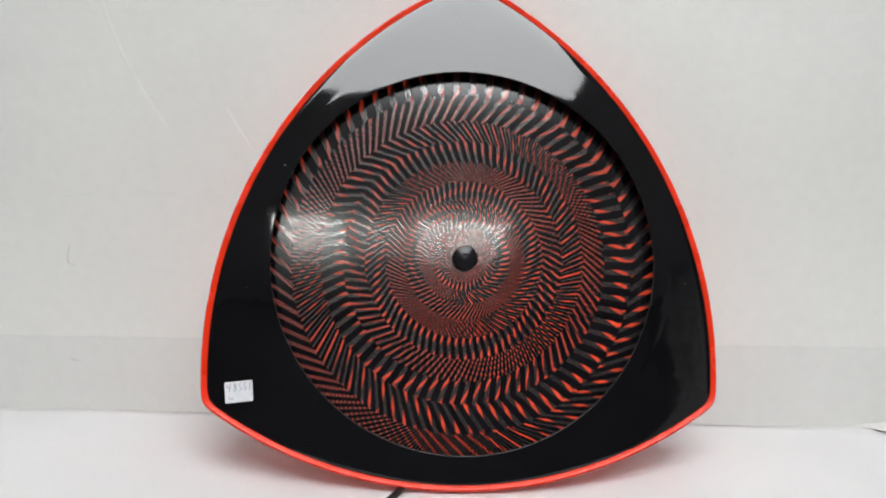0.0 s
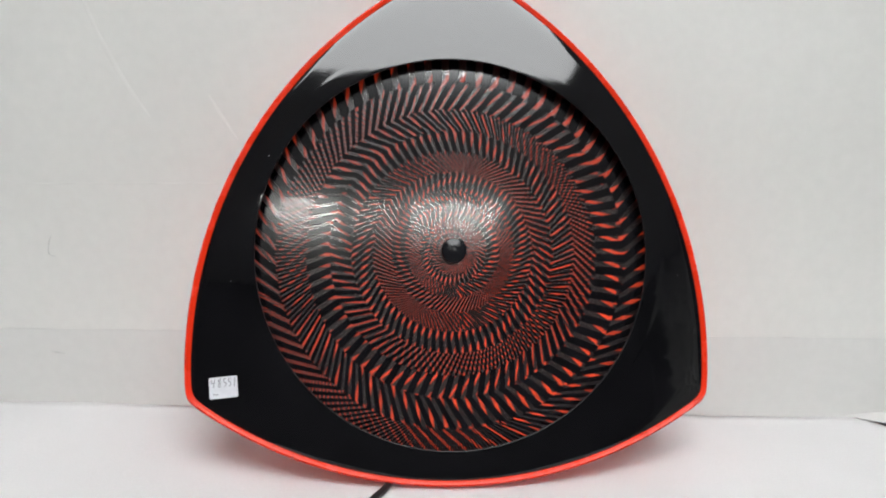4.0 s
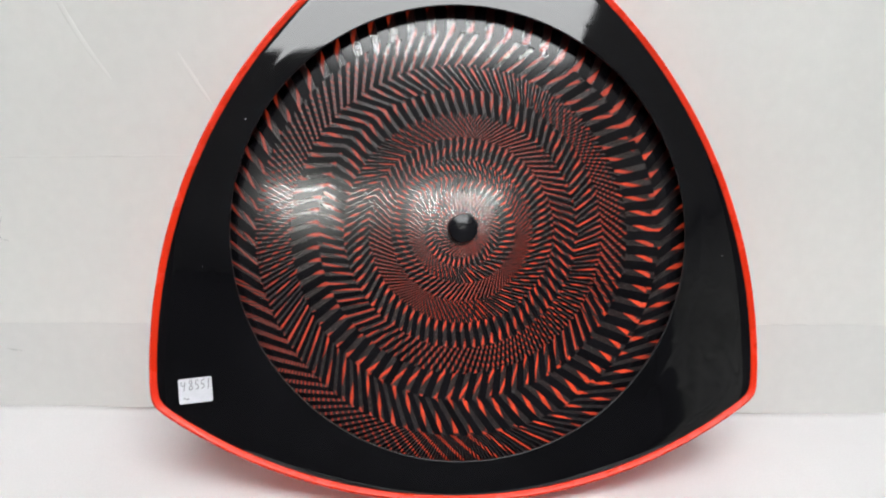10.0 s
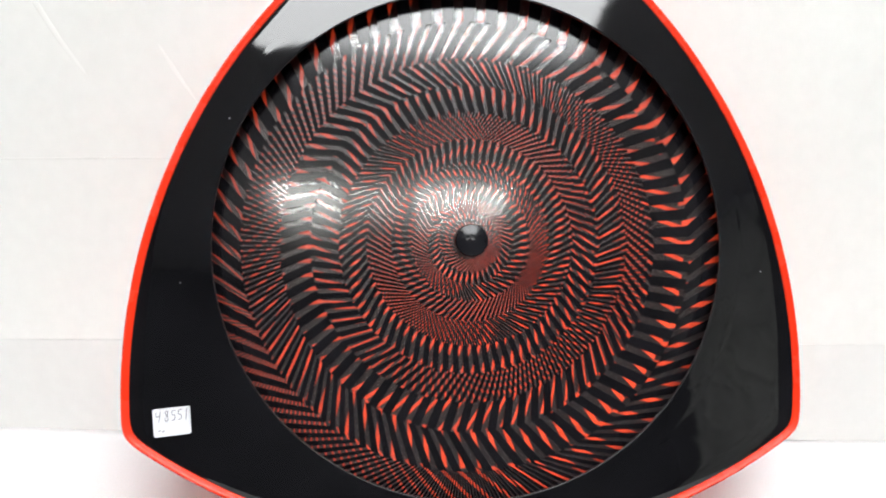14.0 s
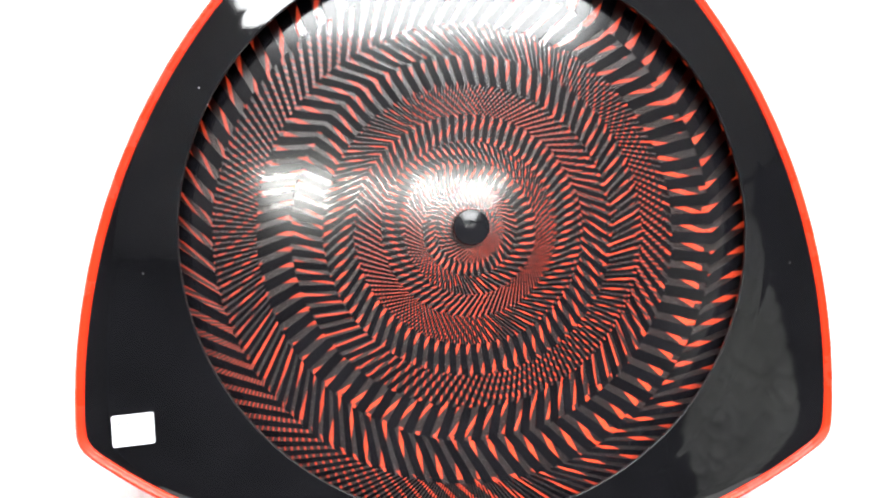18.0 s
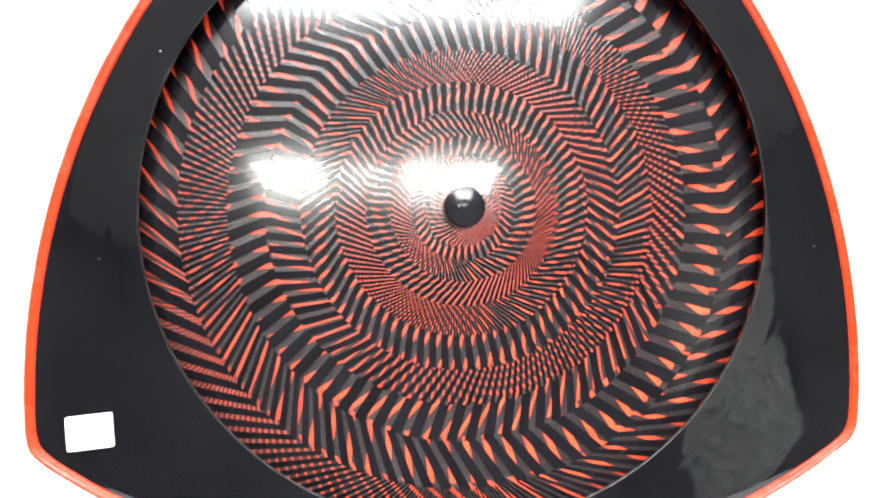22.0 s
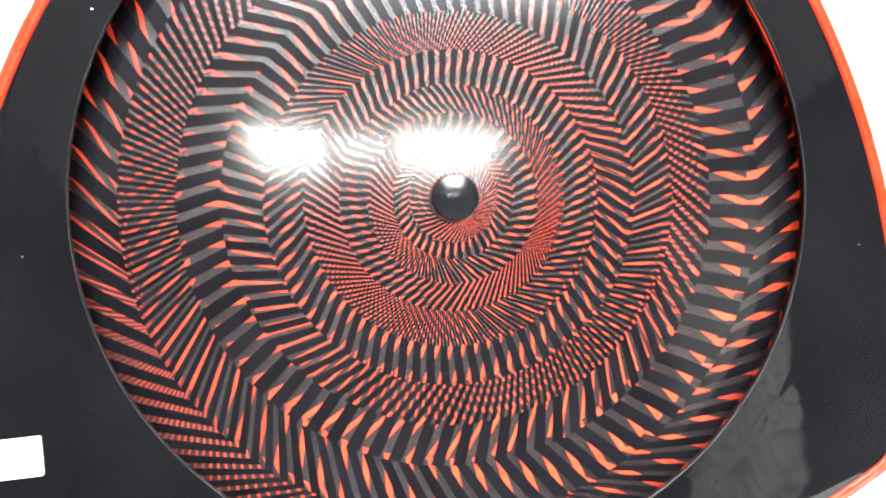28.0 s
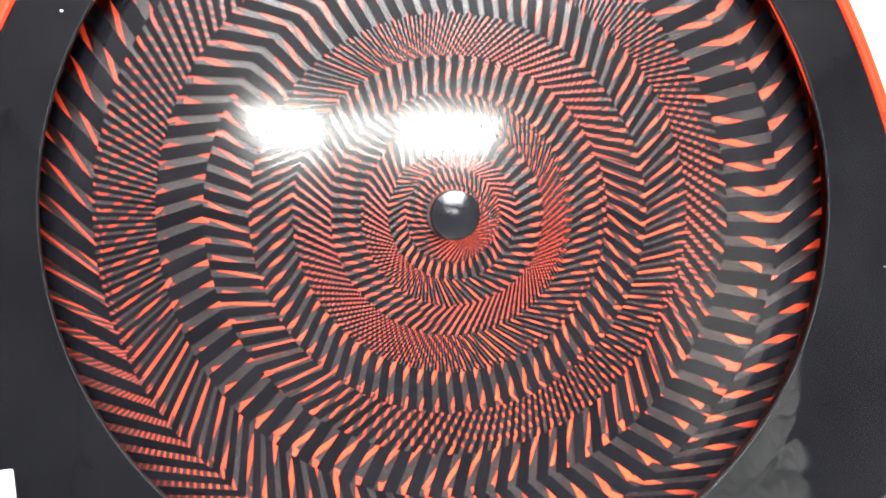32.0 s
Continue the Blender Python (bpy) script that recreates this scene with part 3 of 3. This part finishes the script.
    for x, y, r in ((-0.162, 0.0788, 0.0007), (0.2005, -0.02, 0.0004), (-0.19, -0.03, 0.0004)):
        bm = bmesh.new()
        bmesh.ops.create_icosphere(bm, subdivisions=1, radius=r)
        bmesh.ops.scale(bm, vec=(1, 0.8, 0.5), verts=bm.verts)
        bmesh.ops.translate(bm, vec=(x, y, 0.0001), verts=bm.verts)
        lamp_part("dust_speck", bm, M_PAPER, lamp)
    # power cord, in table coordinates brought to the lamp's
    way = [(-0.03, 0.045, 0.03), (-0.038, 0.01, 0.012), (-0.046, -0.03, 0.0045), (-0.0565, -0.058, 0.0035), (-0.066, -0.074, 0.0035),
           (-0.078, -0.096, 0.0035), (-0.10, -0.14, 0.0035), (-0.14, -0.22, 0.0035), (-0.15, -0.30, 0.0035), (-0.152, -0.345, -0.004),
           (-0.152, -0.352, -0.05), (-0.155, -0.355, -0.2)]
    cord = tube(smooth_path(way, 8), 0.0030, 10)
    cord.transform(LAMP.inverted())
    part("power_cord", cord, M_CORD, lamp, "black round power cord lying on the cloth", True)


# ---- marks on the wall ----
def wall_line(name, pts, width, mat, label, height=0.0002):
    """A low, soft-ended ridge along a line on the wall."""
    line = smooth_path_2d(pts)
    rings = []
    for i, (x, z) in enumerate(line):
        (xa, za), (xb, zb) = line[max(i - 1, 0)], line[min(i + 1, len(line) - 1)]
        d = Vector((xb - xa, zb - za)).normalized()
        taper = 0.25 + 0.75 * math.sin(math.pi * i / (len(line) - 1)) ** 0.5 if 0 < i < len(line) - 1 else 0.2
        w = width * taper * (1 + 0.25 * noise.noise((x * 80, z * 80, 1.0)))
        ring = []
        for k in range(9):
            a = math.pi * k / 8
            ring.append(wall_point(x - d.y * w * math.cos(a), z + d.x * w * math.cos(a), height * taper * math.sin(a) - 0.0001))
        rings.append(ring)
    ob = part(name, loft(rings, closed_ring=False), mat, None, smooth=True)
    tagged(ob, label, "wall mark")


def build_flap():
    # foot of the wall board, curling forward over the cloth
    rings = []
    for i in range(31):
        x = 0.405 + 0.24 * i / 30
        f = min(1.0, max(0.0, (x - 0.442) / 0.06))
        lift = 0.0012 + 0.024 * f * f * (3 - 2 * f)
        ring = []
        for k in range(9):
            g = k / 8
            drop = (0.005 + 0.005 * f) * (1 - g) + (0.0015 + 0.003 * f) * g
            z = drop + 0.0008 * math.sin(x * 90) * g * f
            ring.append(wall_point(x, z, lift * g + 0.0004 - 0.05 * max(0.0, 0.088 + 0.012 * x - z)))
        for k in range(8, -1, -1):
            p = ring[k].copy()
            ring.append(p + Vector((0, 0.0010, -0.0008)))
        rings.append(ring)
    flap = part("wall_flap", loft(rings, cap_first=True, cap_last=True), M_WALL_SHADED, None, smooth=False)
    tagged(flap, "off-white foot of the wall board curling over the cloth", "wall board", kind="structure")


def smooth_path_2d(pts):
    return [(p.x, p.y) for p in smooth_path([(x, z, 0) for x, z in pts], 6)]


def build_marks():
    wall_line("wall_scuff", [(-0.3937, 0.1808), (-0.3968, 0.172), (-0.3971, 0.1613), (-0.3904, 0.1591)], 0.0006, M_MARK, "thin grey hooked scuff on the wall")
    wall_line("wall_scuff", [(-0.3777, 0.0735), (-0.378, 0.069), (-0.3782, 0.0647)], 0.0008, M_MARK, "short grey dash on the wall")
    wall_line("wall_scuff", [(-0.4037, 0.0585), (-0.396, 0.0572), (-0.3892, 0.0564)], 0.0006, M_MARK, "faint grey scratch on the wall")
    wall_line("wall_scuff", [(0.4120, 0.0806), (0.4134, 0.0814), (0.4146, 0.0822)], 0.0011, M_MARK, "small dark speck on the wall")
    wall_line("wall_scuff", [(-0.3188, 0.0835), (-0.3178, 0.0836)], 0.0012, M_MARK, "small grey spot on the wall")
    wall_line("wall_scuff", [(0.2412, 0.2949), (0.2424, 0.2949)], 0.0008, M_MARK, "small grey spot on the wall")
    wall_line("wall_crease", [(-0.352, 0.425), (-0.340, 0.388), (-0.3235, 0.3524), (-0.306, 0.322), (-0.2896, 0.2989)], 0.0021, M_CREASE,
              "pale diagonal crease in the wall board")
    wall_line("wall_crease", [(-0.2333, 0.3228), (-0.221, 0.302), (-0.2061, 0.2793)], 0.0016, M_CREASE, "pale diagonal crease in the wall board")
    wall_line("wall_seam", [(-0.47, 0.2298), (-0.4273, 0.2311), (-0.2351, 0.237), (-0.15, 0.2392)], 0.0007, M_SEAM, "faint level seam in the wall board")
    wall_line("wall_seam", [(0.452, 0.0612), (0.461, 0.0626), (0.474, 0.0634), (0.50, 0.0630)], 0.0005, M_SEAM, "faint short ridge low on the wall")


build_room()
ceiling_light(-0.62, 0.72, -1.79, -0.72, M_DIFFUSER)
# one long light built as three panels; the dim middle is a stand-in
ceiling_light(-0.80, -0.38, -3.88, -3.06, M_DIFFUSER_BRIGHT)
ceiling_light(-0.31, 0.00, -3.70, -3.08, M_DIFFUSER_MIDDLE)
ceiling_light(0.07, 0.66, -3.86, -3.05, M_DIFFUSER_BRIGHT)
build_curtain()
build_table()
build_marks()
build_flap()
build_lamp()
